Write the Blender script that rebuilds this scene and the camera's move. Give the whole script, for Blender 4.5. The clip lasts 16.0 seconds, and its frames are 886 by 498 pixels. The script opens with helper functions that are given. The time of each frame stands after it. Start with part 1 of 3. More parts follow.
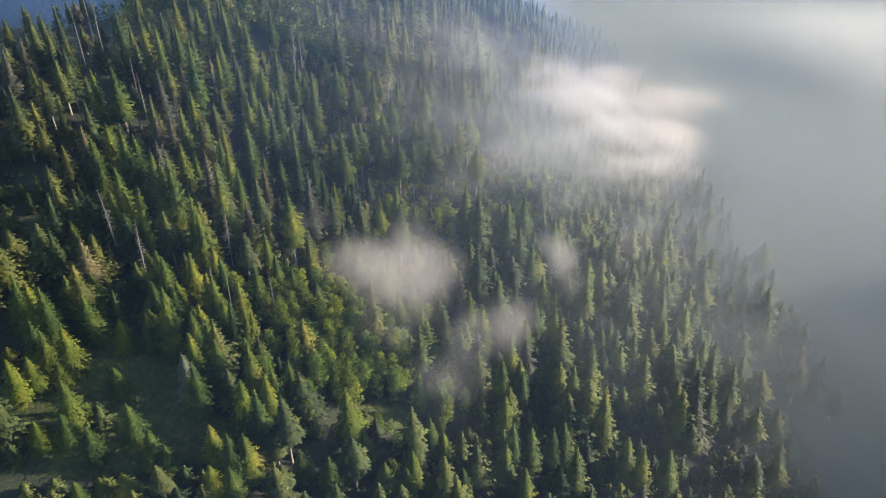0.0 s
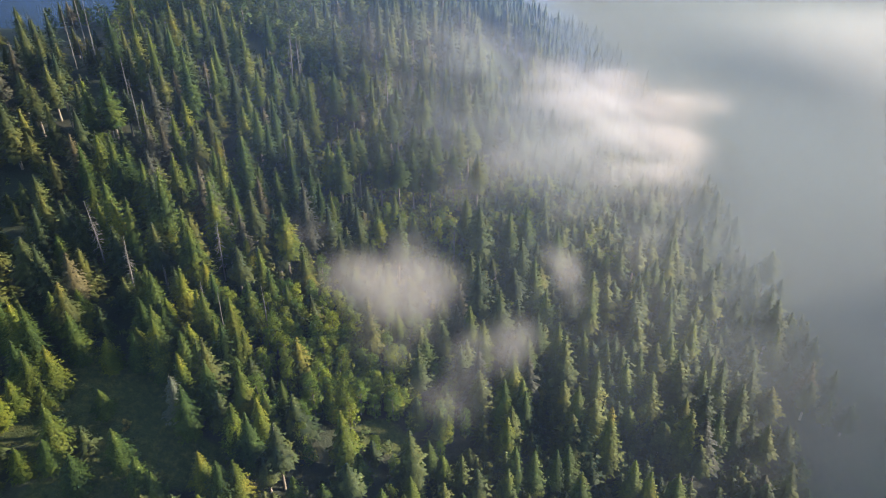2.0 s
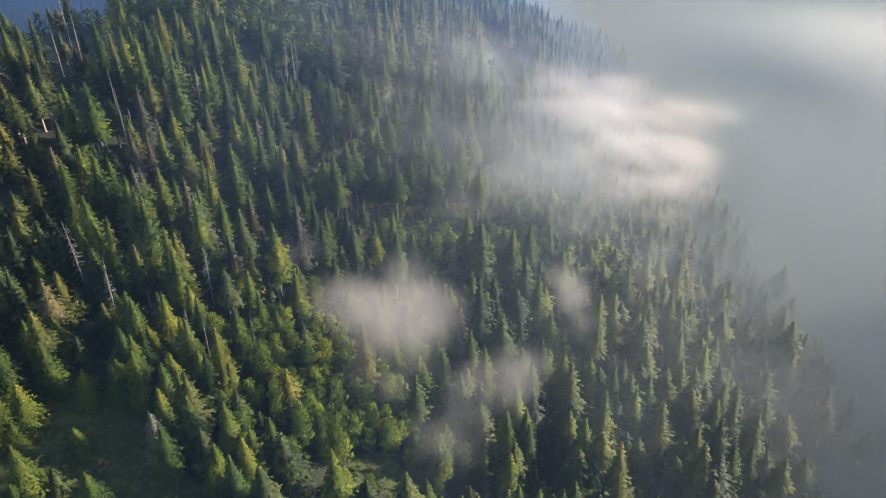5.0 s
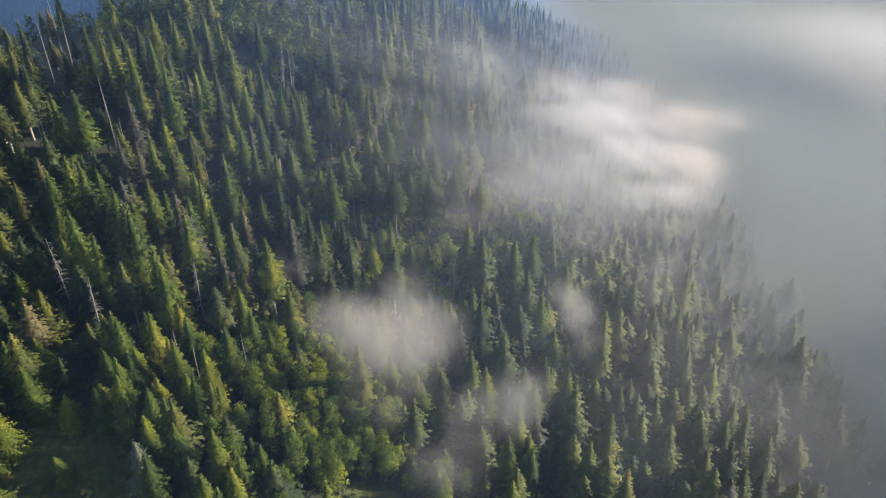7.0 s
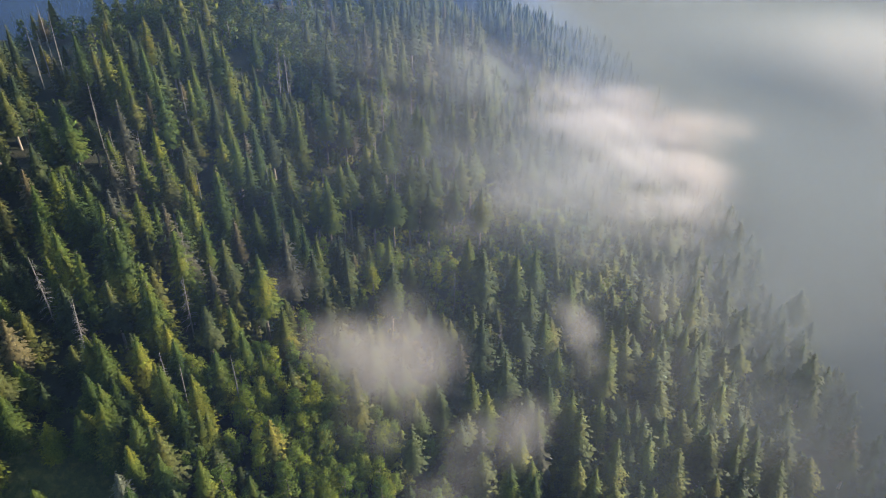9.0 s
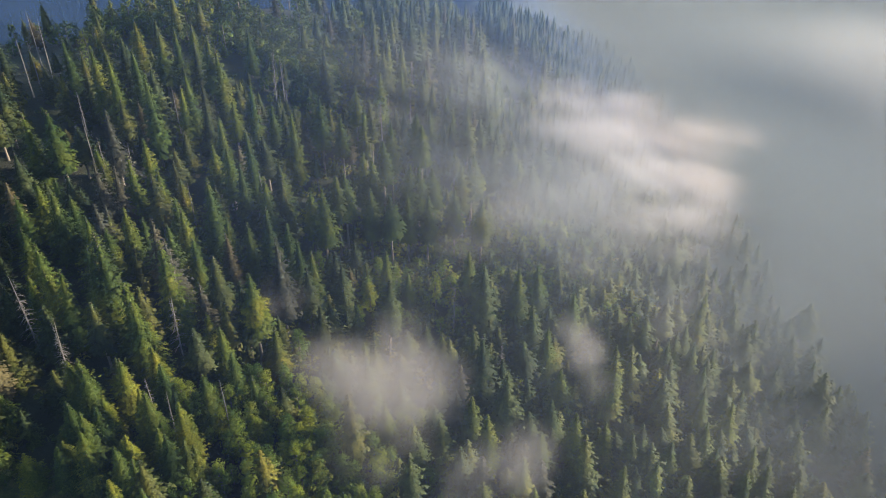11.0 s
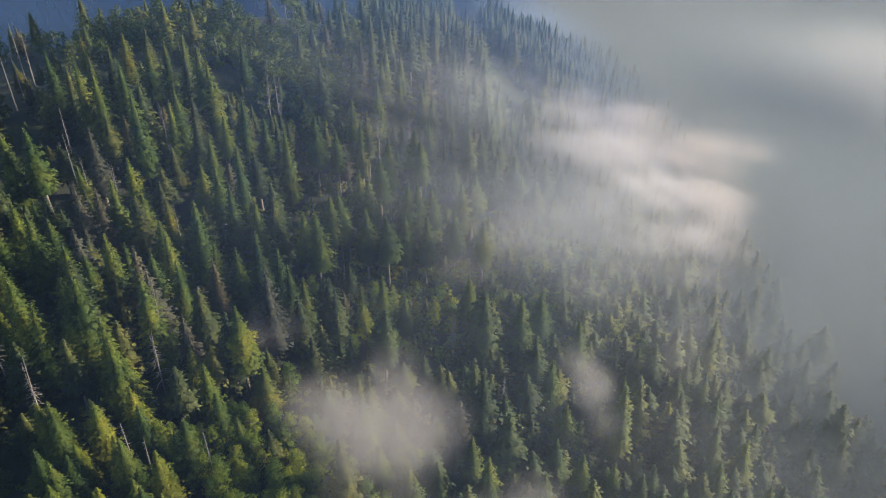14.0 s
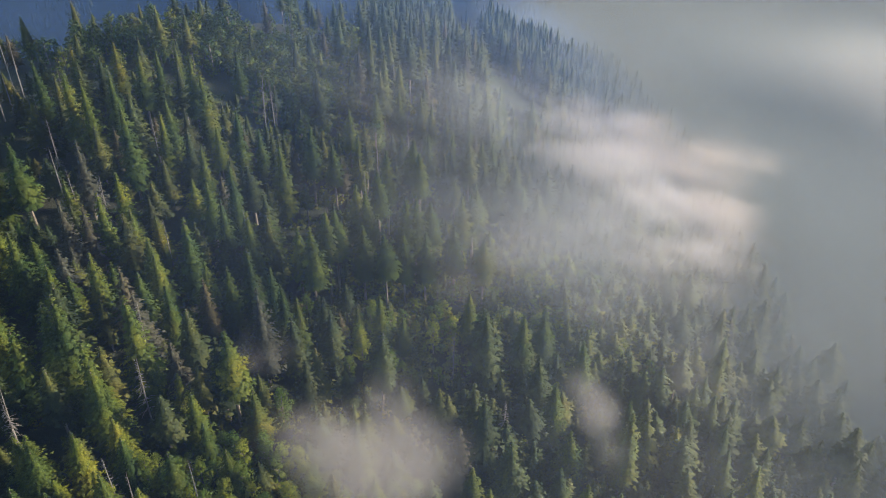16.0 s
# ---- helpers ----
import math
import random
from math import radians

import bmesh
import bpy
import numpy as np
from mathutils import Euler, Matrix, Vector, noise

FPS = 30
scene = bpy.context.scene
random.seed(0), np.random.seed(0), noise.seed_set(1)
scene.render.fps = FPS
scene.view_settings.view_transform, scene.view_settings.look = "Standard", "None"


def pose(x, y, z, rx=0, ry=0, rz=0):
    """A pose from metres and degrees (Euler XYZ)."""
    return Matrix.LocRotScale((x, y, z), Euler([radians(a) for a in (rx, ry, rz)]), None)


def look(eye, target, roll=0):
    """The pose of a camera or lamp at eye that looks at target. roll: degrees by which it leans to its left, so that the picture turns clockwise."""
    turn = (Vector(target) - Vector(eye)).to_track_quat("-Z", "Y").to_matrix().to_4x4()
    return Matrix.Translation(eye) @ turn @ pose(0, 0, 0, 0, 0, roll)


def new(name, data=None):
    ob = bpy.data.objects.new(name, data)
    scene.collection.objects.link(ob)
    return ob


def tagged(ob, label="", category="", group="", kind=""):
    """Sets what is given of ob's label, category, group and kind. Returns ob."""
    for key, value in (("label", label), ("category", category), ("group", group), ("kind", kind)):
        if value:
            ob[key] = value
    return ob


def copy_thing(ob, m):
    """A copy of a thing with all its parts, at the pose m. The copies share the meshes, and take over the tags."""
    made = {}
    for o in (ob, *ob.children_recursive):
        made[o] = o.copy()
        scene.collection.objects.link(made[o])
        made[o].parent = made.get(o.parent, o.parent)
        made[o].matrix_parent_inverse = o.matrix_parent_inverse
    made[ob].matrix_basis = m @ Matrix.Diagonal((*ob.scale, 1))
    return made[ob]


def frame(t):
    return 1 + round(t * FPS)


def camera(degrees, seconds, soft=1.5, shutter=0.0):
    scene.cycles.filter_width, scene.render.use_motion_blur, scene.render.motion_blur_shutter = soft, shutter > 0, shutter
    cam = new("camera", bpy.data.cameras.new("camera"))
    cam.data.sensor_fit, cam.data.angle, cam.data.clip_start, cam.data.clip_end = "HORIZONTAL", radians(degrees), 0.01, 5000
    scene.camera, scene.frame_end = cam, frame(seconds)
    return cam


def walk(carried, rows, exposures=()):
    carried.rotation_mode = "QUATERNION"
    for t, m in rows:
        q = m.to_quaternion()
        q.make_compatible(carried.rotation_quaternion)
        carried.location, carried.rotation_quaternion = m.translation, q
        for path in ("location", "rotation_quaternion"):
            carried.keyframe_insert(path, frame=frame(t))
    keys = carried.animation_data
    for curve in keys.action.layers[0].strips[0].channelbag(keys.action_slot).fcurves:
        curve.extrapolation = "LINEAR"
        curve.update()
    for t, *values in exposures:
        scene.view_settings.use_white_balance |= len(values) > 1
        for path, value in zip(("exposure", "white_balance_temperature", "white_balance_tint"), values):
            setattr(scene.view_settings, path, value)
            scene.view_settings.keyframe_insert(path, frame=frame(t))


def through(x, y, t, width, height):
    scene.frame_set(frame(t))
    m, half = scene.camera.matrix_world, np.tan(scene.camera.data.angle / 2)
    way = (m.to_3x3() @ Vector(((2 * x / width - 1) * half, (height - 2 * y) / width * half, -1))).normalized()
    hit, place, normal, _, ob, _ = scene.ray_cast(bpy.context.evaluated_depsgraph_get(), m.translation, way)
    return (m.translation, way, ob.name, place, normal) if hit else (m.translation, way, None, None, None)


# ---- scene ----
cam = camera(66.3, 16.0, 1.0)
PATH = [
    (0.0, (0.00, 0.00, 130.00), (0.00, 171.04, 26.34), 0.00),
    (2.0, (0.17, 6.29, 129.99), (-0.01, 177.17, 26.07), 0.08),
    (4.0, (0.34, 12.58, 130.03), (-0.01, 183.36, 25.95), 0.15),
    (6.0, (0.49, 18.85, 130.10), (-0.01, 189.61, 25.98), 0.22),
    (8.0, (0.64, 25.10, 130.20), (0.01, 195.91, 26.16), 0.30),
    (10.0, (0.79, 31.35, 130.35), (0.03, 202.27, 26.50), 0.37),
    (12.0, (0.92, 37.58, 130.53), (0.07, 208.68, 26.98), 0.45),
    (14.0, (1.05, 43.79, 130.76), (0.11, 215.15, 27.62), 0.52),
    (16.0, (1.18, 50.00, 131.02), (0.16, 221.67, 28.42), 0.59),
]
walk(cam, [(t, look(eye, target, roll)) for t, eye, target, roll in PATH], [(0.0, 1.67), (8.0, 1.49), (16.0, 1.24)])

# ---------------------------------------------------------------- world, sun, exposure
world = bpy.data.worlds.new("morning_sky")
scene.world = world
world.use_nodes = True
wn = world.node_tree.nodes
sky = wn.new("ShaderNodeTexSky")
sky.sky_type = 'NISHITA'
sky.sun_disc = False
SUN_ELEV, SUN_AZ = radians(12.0), radians(81)      # azimuth clockwise from +y
sky.sun_elevation, sky.sun_rotation = SUN_ELEV, SUN_AZ
sky.altitude = 700
wn["Background"].inputs["Strength"].default_value = 0.105
world.node_tree.links.new(sky.outputs["Color"], wn["Background"].inputs["Color"])

sun_data = bpy.data.lights.new("sun", 'SUN')
sun_data.energy, sun_data.angle, sun_data.color = 5.0, radians(0.6), (1.0, 0.86, 0.66)
sun = new("sun", sun_data)
sun_from = Vector((math.sin(SUN_AZ) * math.cos(SUN_ELEV), math.cos(SUN_AZ) * math.cos(SUN_ELEV), math.sin(SUN_ELEV)))
sun.matrix_world = look(sun_from * 900 + Vector((0, 150, 60)), (0, 150, 60))
scene.cycles.transparent_max_bounces = 64


# ---------------------------------------------------------------- materials
def material(name):
    m = bpy.data.materials.new(name)
    m.use_nodes = True
    nt = m.node_tree
    return m, nt, nt.nodes, nt.nodes["Principled BSDF"]


def noise_of(nt, scale, detail=4.0, rough=0.55, vector=None):
    t = nt.nodes.new("ShaderNodeTexNoise")
    t.inputs["Scale"].default_value, t.inputs["Detail"].default_value = scale, detail
    t.inputs["Roughness"].default_value = rough
    if vector is None:
        vector = nt.nodes.new("ShaderNodeNewGeometry").outputs["Position"]
    nt.links.new(vector, t.inputs["Vector"])
    return t.outputs["Fac"]


def ramp(nt, fac, stops):
    r = nt.nodes.new("ShaderNodeValToRGB")
    while len(r.color_ramp.elements) < len(stops):
        r.color_ramp.elements.new(0.5)
    for e, (at, col) in zip(r.color_ramp.elements, stops):
        e.position, e.color = at, (*col, 1)
    nt.links.new(fac, r.inputs["Fac"])
    return r.outputs["Color"]


def mix(nt, fac, a, b, kind='MIX'):
    m = nt.nodes.new("ShaderNodeMix")
    m.data_type, m.blend_type = 'RGBA', kind
    for value, socket in ((fac, m.inputs[0]), (a, m.inputs[6]), (b, m.inputs[7])):
        if isinstance(value, (int, float)):
            socket.default_value = value
        elif isinstance(value, tuple):
            socket.default_value = (*value, 1)
        else:
            nt.links.new(value, socket)
    return m.outputs[2]


def maths(nt, op, a, b=None, clamp=False):
    m = nt.nodes.new("ShaderNodeMath")
    m.operation, m.use_clamp = op, clamp
    for value, socket in zip((a, b), m.inputs):
        if value is None:
            continue
        if isinstance(value, (int, float)):
            socket.default_value = value
        else:
            nt.links.new(value, socket)
    return m.outputs[0]


def foliage(name, dark, mid, light, through=0.34, stand=0.13):
    """Needles or leaves: tone changes from tree to tree and from spray to spray, and some light comes through."""
    m, nt, nodes, bsdf = material(name)
    tree = noise_of(nt, stand, 2.0)
    base = ramp(nt, tree, [(0.30, dark), (0.52, mid), (0.72, light)])
    fine = noise_of(nt, 3.0, 4.0, 0.7)
    base = mix(nt, 0.9, base, ramp(nt, fine, [(0.34, (0.50, 0.54, 0.60)), (0.52, (1.0, 1.0, 1.0)), (0.68, (1.5, 1.42, 1.1))]), 'MULTIPLY')
    bump = nodes.new("ShaderNodeBump")
    bump.inputs["Strength"].default_value, bump.inputs["Distance"].default_value = 0.35, 0.3
    nt.links.new(noise_of(nt, 3.0, 3.0, 0.6), bump.inputs["Height"])
    nt.links.new(bump.outputs[0], bsdf.inputs["Normal"])
    info = nodes.new("ShaderNodeObjectInfo")
    tone = nodes.new("ShaderNodeAttribute")
    tone.attribute_name = "tone"
    own = maths(nt, 'FRACT', maths(nt, 'ADD', info.outputs["Random"], tone.outputs["Fac"]))
    base = mix(nt, 0.9, base, ramp(nt, own, [(0.0, (0.55, 0.66, 0.74)), (0.30, (0.85, 0.95, 0.95)), (0.60, (1.05, 1.0, 0.88)), (0.85, (1.50, 1.34, 0.78)), (1.0, (1.25, 1.02, 0.85))]), 'MULTIPLY')
    nt.links.new(base, bsdf.inputs["Base Color"])
    bsdf.inputs["Roughness"].default_value = 0.62
    bsdf.inputs["Specular IOR Level"].default_value = 0.12
    back = nodes.new("ShaderNodeBsdfTranslucent")
    nt.links.new(mix(nt, 1.0, base, (1.2, 1.25, 0.6), 'MULTIPLY'), back.inputs["Color"])
    both = nodes.new("ShaderNodeMixShader")
    both.inputs[0].default_value = through
    nt.links.new(bsdf.outputs[0], both.inputs[1])
    nt.links.new(back.outputs[0], both.inputs[2])
    nt.links.new(both.outputs[0], nodes["Material Output"].inputs["Surface"])
    return m


NEEDLES = foliage("spruce_needles", (0.034, 0.050, 0.022), (0.060, 0.078, 0.027), (0.092, 0.104, 0.032), 0.24)
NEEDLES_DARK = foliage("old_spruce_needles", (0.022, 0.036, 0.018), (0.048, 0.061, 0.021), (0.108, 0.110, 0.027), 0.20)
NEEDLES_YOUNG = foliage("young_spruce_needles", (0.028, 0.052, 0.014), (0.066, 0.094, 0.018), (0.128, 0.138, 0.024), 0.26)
NEEDLES_OLD = foliage("browning_needles", (0.052, 0.052, 0.038), (0.066, 0.063, 0.045), (0.080, 0.074, 0.053), 0.15)
NEEDLES_BLUE = foliage("blue_grey_needles", (0.060, 0.080, 0.082), (0.080, 0.100, 0.098), (0.10, 0.12, 0.11), 0.15)
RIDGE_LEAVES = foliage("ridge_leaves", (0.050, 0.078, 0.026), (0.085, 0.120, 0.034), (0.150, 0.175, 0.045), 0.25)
LEAVES = foliage("broad_leaves", (0.105, 0.155, 0.034), (0.185, 0.240, 0.046), (0.285, 0.315, 0.062), 0.38)
SHRUB_LEAVES = foliage("shrub_leaves", (0.075, 0.100, 0.034), (0.150, 0.165, 0.055), (0.23, 0.21, 0.085), 0.3, 0.12)


def bark(name, dark, light):
    m, nt, nodes, bsdf = material(name)
    pos = nodes.new("ShaderNodeNewGeometry").outputs["Position"]
    stretch = nodes.new("ShaderNodeMapping")
    stretch.inputs["Scale"].default_value = (4.0, 4.0, 0.5)
    nt.links.new(pos, stretch.inputs["Vector"])
    grain = noise_of(nt, 1.5, 5.0, 0.6, stretch.outputs[0])
    nt.links.new(ramp(nt, grain, [(0.3, dark), (0.7, light)]), bsdf.inputs["Base Color"])
    bsdf.inputs["Roughness"].default_value = 0.9
    bump = nodes.new("ShaderNodeBump")
    bump.inputs["Strength"].default_value, bump.inputs["Distance"].default_value = 0.5, 0.05
    nt.links.new(grain, bump.inputs["Height"])
    nt.links.new(bump.outputs[0], bsdf.inputs["Normal"])
    return m


BARK = bark("spruce_bark", (0.11, 0.090, 0.070), (0.27, 0.23, 0.19))
DEADWOOD = bark("bleached_deadwood", (0.11, 0.098, 0.088), (0.25, 0.228, 0.20))

GROUND, nt, nodes, bsdf = material("forest_floor_and_grass")
pos = nodes.new("ShaderNodeNewGeometry").outputs["Position"]
grass = ramp(nt, noise_of(nt, 0.9, 6.0, 0.65), [(0.25, (0.020, 0.034, 0.008)), (0.5, (0.046, 0.060, 0.011)), (0.75, (0.115, 0.108, 0.020))])
litter = ramp(nt, noise_of(nt, 0.6, 6.0, 0.6), [(0.3, (0.018, 0.020, 0.012)), (0.7, (0.040, 0.040, 0.022))])
moss = ramp(nt, noise_of(nt, 0.05, 3.0), [(0.42, (0, 0, 0)), (0.58, (1, 1, 1))])
under = mix(nt, 0.5, litter, mix(nt, moss, litter, (0.026, 0.044, 0.016)))
open_land = nodes.new("ShaderNodeAttribute")
open_land.attribute_name = "open_land"
patch = maths(nt, 'ADD', open_land.outputs["Fac"], maths(nt, 'MULTIPLY', maths(nt, 'SUBTRACT', noise_of(nt, 0.25, 4.0), 0.5), 0.8))
patch = maths(nt, 'MULTIPLY', maths(nt, 'SUBTRACT', patch, 0.35, True), 3.0, True)
nt.links.new(mix(nt, patch, under, grass), bsdf.inputs["Base Color"])
bsdf.inputs["Roughness"].default_value = 0.95
bump = nodes.new("ShaderNodeBump")
bump.inputs["Strength"].default_value, bump.inputs["Distance"].default_value = 0.8, 0.35
nt.links.new(noise_of(nt, 1.8, 6.0, 0.7), bump.inputs["Height"])
nt.links.new(bump.outputs[0], bsdf.inputs["Normal"])

FAR_WOODS, nt, nodes, bsdf = material("distant_woods")
nt.links.new(ramp(nt, noise_of(nt, 0.035, 6.0, 0.7), [(0.38, (0.018, 0.032, 0.022)), (0.62, (0.10, 0.12, 0.055))]), bsdf.inputs["Base Color"])
bsdf.inputs["Roughness"].default_value = 0.9

# ---------------------------------------------------------------- the lie of the land
# a hillside that falls to the east, as a plane and broad swells: (x, y, spread, rise)
SWELLS = [(-110, 222, 26, 2.0), (-120, 235, 60, 11.3), (-60, 255, 60, 13.5), (-95, 170, 45, 10.9), (-60, 125, 40, 10.5), (-75, 80, 40, 4.6), (-20, 190, 45, -3.5), (30, 200, 45, 16.3), (25, 135, 40, 5.3), (-25, 100, 35, 6.1), (30, 300, 70, 14.1), (-40, 360, 80, 9.4), (70, 140, 45, 7.5), (10, 430, 90, -1.0), (-70, 330, 45, 14.3), (-20, 460, 70, 9.6), (-105, 300, 42, 6.0), (10, 470, 55, 6.0), (42, 191, 15, 6.0)]
PLANE = (8.2, -23.9, 3.2)


def ground_height(x, y):
    x, y = np.asarray(x, float), np.asarray(y, float)
    z = PLANE[0] + PLANE[1] * 4.0 * np.tanh(x / 400) + PLANE[2] * 2.5 * np.tanh((y - 180) / 250)
    for a, b, s, rise in SWELLS:
        z = z + rise * np.exp(-((x - a) ** 2 + (y - b) ** 2) / (2 * s * s))
    q = np.clip((x + 95) / 70, 0, 1)
    crest = 322 + 160 * q * q * (3 - 2 * q) + 1.2 * np.clip(x + 30, 0, 120)
    over = (y - crest) / 14
    z = z - 0.62 * 14 * np.where(over > 30, over, np.log1p(np.exp(np.minimum(over, 30))))
    z = z - 0.10 * np.maximum(0, x - 110)
    far = -250 + 0.33 * np.maximum(0, y - 1000 - 0.15 * np.abs(x)) + 0.16 * np.maximum(0, np.abs(x) - 900)
    far = far + 28 * np.sin(x / 170 + 1.0) * np.sin(y / 260) + 40 * np.sin(x / 410 + y / 600)
    far = np.minimum(far, 520 + 60 * np.sin(x / 300))
    # unseen ridge added to the east, shaped to shade the lower valley fog
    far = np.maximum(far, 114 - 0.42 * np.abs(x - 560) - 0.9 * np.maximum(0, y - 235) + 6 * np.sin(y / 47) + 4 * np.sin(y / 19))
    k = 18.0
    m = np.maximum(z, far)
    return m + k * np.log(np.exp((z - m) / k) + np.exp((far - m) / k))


def open_ground(x, y):
    """1 on the meadow and in the clearings, 0 under the trees."""
    x, y = np.asarray(x, float), np.asarray(y, float)
    spots = ((-63, 97, 17, 12, -0.15), (-52, 90, 14, 6, 0.1), (-80, 92, 9, 4, 0.0), (-60, 84, 12, 3.5, 0.2), (-12, 104, 5.5, 4, 0.0), (42, 193, 4.5, 6, 0.3),
             (33, 188, 4, 12, -0.4), (14, 189, 9, 6, 0.2), (26, 388, 9, 40, 0.37), (22, 285, 6, 14, 0.0), (-9, 166, 8, 4, 0.0))
    out = np.zeros_like(x)
    for a, b, rx, ry, turn in spots:
        u = (x - a) * np.cos(turn) + (y - b) * np.sin(turn)
        v = -(x - a) * np.sin(turn) + (y - b) * np.cos(turn)
        out = np.maximum(out, 1.35 - ((u / rx) ** 2 + (v / ry) ** 2) * 0.85)
    return np.clip(out, 0, 1)


def spaced(parts):
    return np.concatenate([np.arange(a, b, step) for a, b, step in parts])


def mesh_of(name, verts, faces, mats, smooth=False, normals=None):
    """One mesh from arrays of vertices and of equal-sided faces."""
    verts, faces = np.asarray(verts, np.float32), np.asarray(faces, np.int32)
    me = bpy.data.meshes.new(name)
    n = faces.shape[1]
    me.vertices.add(len(verts))
    me.vertices.foreach_set("co", verts.ravel())
    me.loops.add(faces.size)
    me.loops.foreach_set("vertex_index", faces.ravel())
    me.polygons.add(len(faces))
    me.polygons.foreach_set("loop_start", np.arange(0, faces.size, n, dtype=np.int32))
    me.polygons.foreach_set("use_smooth", np.full(len(faces), smooth))
    me.update(calc_edges=True)
    for m in mats:
        me.materials.append(m)
    if normals is not None:
        me.polygons.foreach_set("use_smooth", np.full(len(faces), True))
        me.normals_split_custom_set_from_vertices(normals.astype(np.float32))
    return me


def outward(verts, faces, centre=None, keep=0.5):
    """Turns a crown's sprays to face out, so that it takes light as one rounded body; gives faces and normals."""
    verts, faces = np.asarray(verts, float), np.array(faces)

    def away(p):
        o = p.copy()
        if centre is None:
            o[:, 2] = 0.0
        else:
            o[:, 2] -= centre
        o /= np.linalg.norm(o, axis=1)[:, None] + 1e-6
        o[:, 2] += 0.40
        return o / (np.linalg.norm(o, axis=1)[:, None] + 1e-6)
    tri = verts[faces]
    fn = np.cross(tri[:, 1] - tri[:, 0], tri[:, 2] - tri[:, 0])
    fn /= np.linalg.norm(fn, axis=1)[:, None] + 1e-9
    back = (fn * away(tri.mean(1))).sum(1) < 0
    faces[back] = faces[back][:, ::-1]
    fn[back] *= -1
    n = away(verts)
    for k in range(3):
        np.add.at(n, faces[:, k], keep * fn)
    return faces, n / (np.linalg.norm(n, axis=1)[:, None] + 1e-6)


def sheet(xs, ys):
    X, Y = np.meshgrid(xs, ys)
    w = len(xs)
    i = (np.arange(len(ys) - 1)[:, None] * w + np.arange(w - 1)[None]).ravel()
    return X.ravel(), Y.ravel(), np.stack([i, i + 1, i + w + 1, i + w], 1)


gx = spaced([(-4600, -600, 160), (-600, -180, 30), (-180, 130, 2.6), (130, 900, 25), (900, 4700, 160)])
gy = spaced([(-4000, -200, 200), (-200, 50, 16), (50, 330, 2.6), (330, 620, 8), (620, 2600, 45), (2600, 4700, 160)])
X, Y, quads = sheet(gx, gy)
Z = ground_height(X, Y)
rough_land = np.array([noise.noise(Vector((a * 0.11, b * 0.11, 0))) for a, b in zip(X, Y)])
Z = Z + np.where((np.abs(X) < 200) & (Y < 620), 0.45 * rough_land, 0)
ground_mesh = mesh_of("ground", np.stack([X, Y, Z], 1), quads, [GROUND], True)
flag = ground_mesh.attributes.new("open_land", 'FLOAT', 'POINT')
flag.data.foreach_set("value", open_ground(X, Y).astype(np.float32))
tagged(new("ground", ground_mesh), "wooded hillside with grassy clearings falling into a misty valley", "ground", kind="structure")


# ---------------------------------------------------------------- kinds of tree
def part(name, mesh, parent, label=""):
    ob = new(name, mesh)
    ob.parent = parent
    return tagged(ob, label) if label else ob


def tube(points, radii, sides):
    """A tapered tube of triangles round a bent line."""
    verts, faces = [], []
    for k, (p, r) in enumerate(zip(points, radii)):
        for s in range(sides):
            a = 2 * math.pi * s / sides
            verts.append((p[0] + r * math.cos(a), p[1] + r * math.sin(a), p[2]))
        if k:
            for s in range(sides):
                a, b = (k - 1) * sides + s, (k - 1) * sides + (s + 1) % sides
                faces += [(a, b, b + sides), (a, b + sides, a + sides)]
    return verts, faces


def joined(pieces):
    verts, faces, n = [], [], 0
    for v, f in pieces:
        verts += list(v)
        faces += [tuple(i + n for i in t) for t in f]
        n += len(v)
    return np.array(verts, float), np.array(faces, int)


def bough(rng, root, az, length, droop, sprays, size):
    """A drooping spruce bough: small hanging sprays of needles that fan out towards its tip."""
    out, side = np.array((math.cos(az), math.sin(az), 0)), np.array((-math.sin(az), math.cos(az), 0))
    verts, faces = [], []
    for k in range(sprays):
        s = 0.30 + 0.70 * (k + rng.uniform(0.2, 0.9)) / sprays
        c = root + out * (length * s) + np.array((0, 0, -droop * length * s * (1.25 - 0.55 * s)))
        c = c + side * (rng.uniform(-0.30, 0.30) * length * (0.25 + s))
        w = size * rng.uniform(0.7, 1.35)
        fan = rng.uniform(-0.9, 0.9)
        ahead = out * math.cos(fan) + side * math.sin(fan)
        across = side * math.cos(fan) - out * math.sin(fan)
        n = len(verts)
        verts += [c - 0.55 * w * across + np.array((0, 0, rng.uniform(-0.1, 0.25) * w)), c + 0.55 * w * across + np.array((0, 0, rng.uniform(-0.1, 0.25) * w)),
                  c + ahead * w * rng.uniform(0.8, 1.3) + np.array((0, 0, -w * rng.uniform(0.15, 0.9)))]
        faces.append((n, n + 1, n + 2))
    return verts, faces


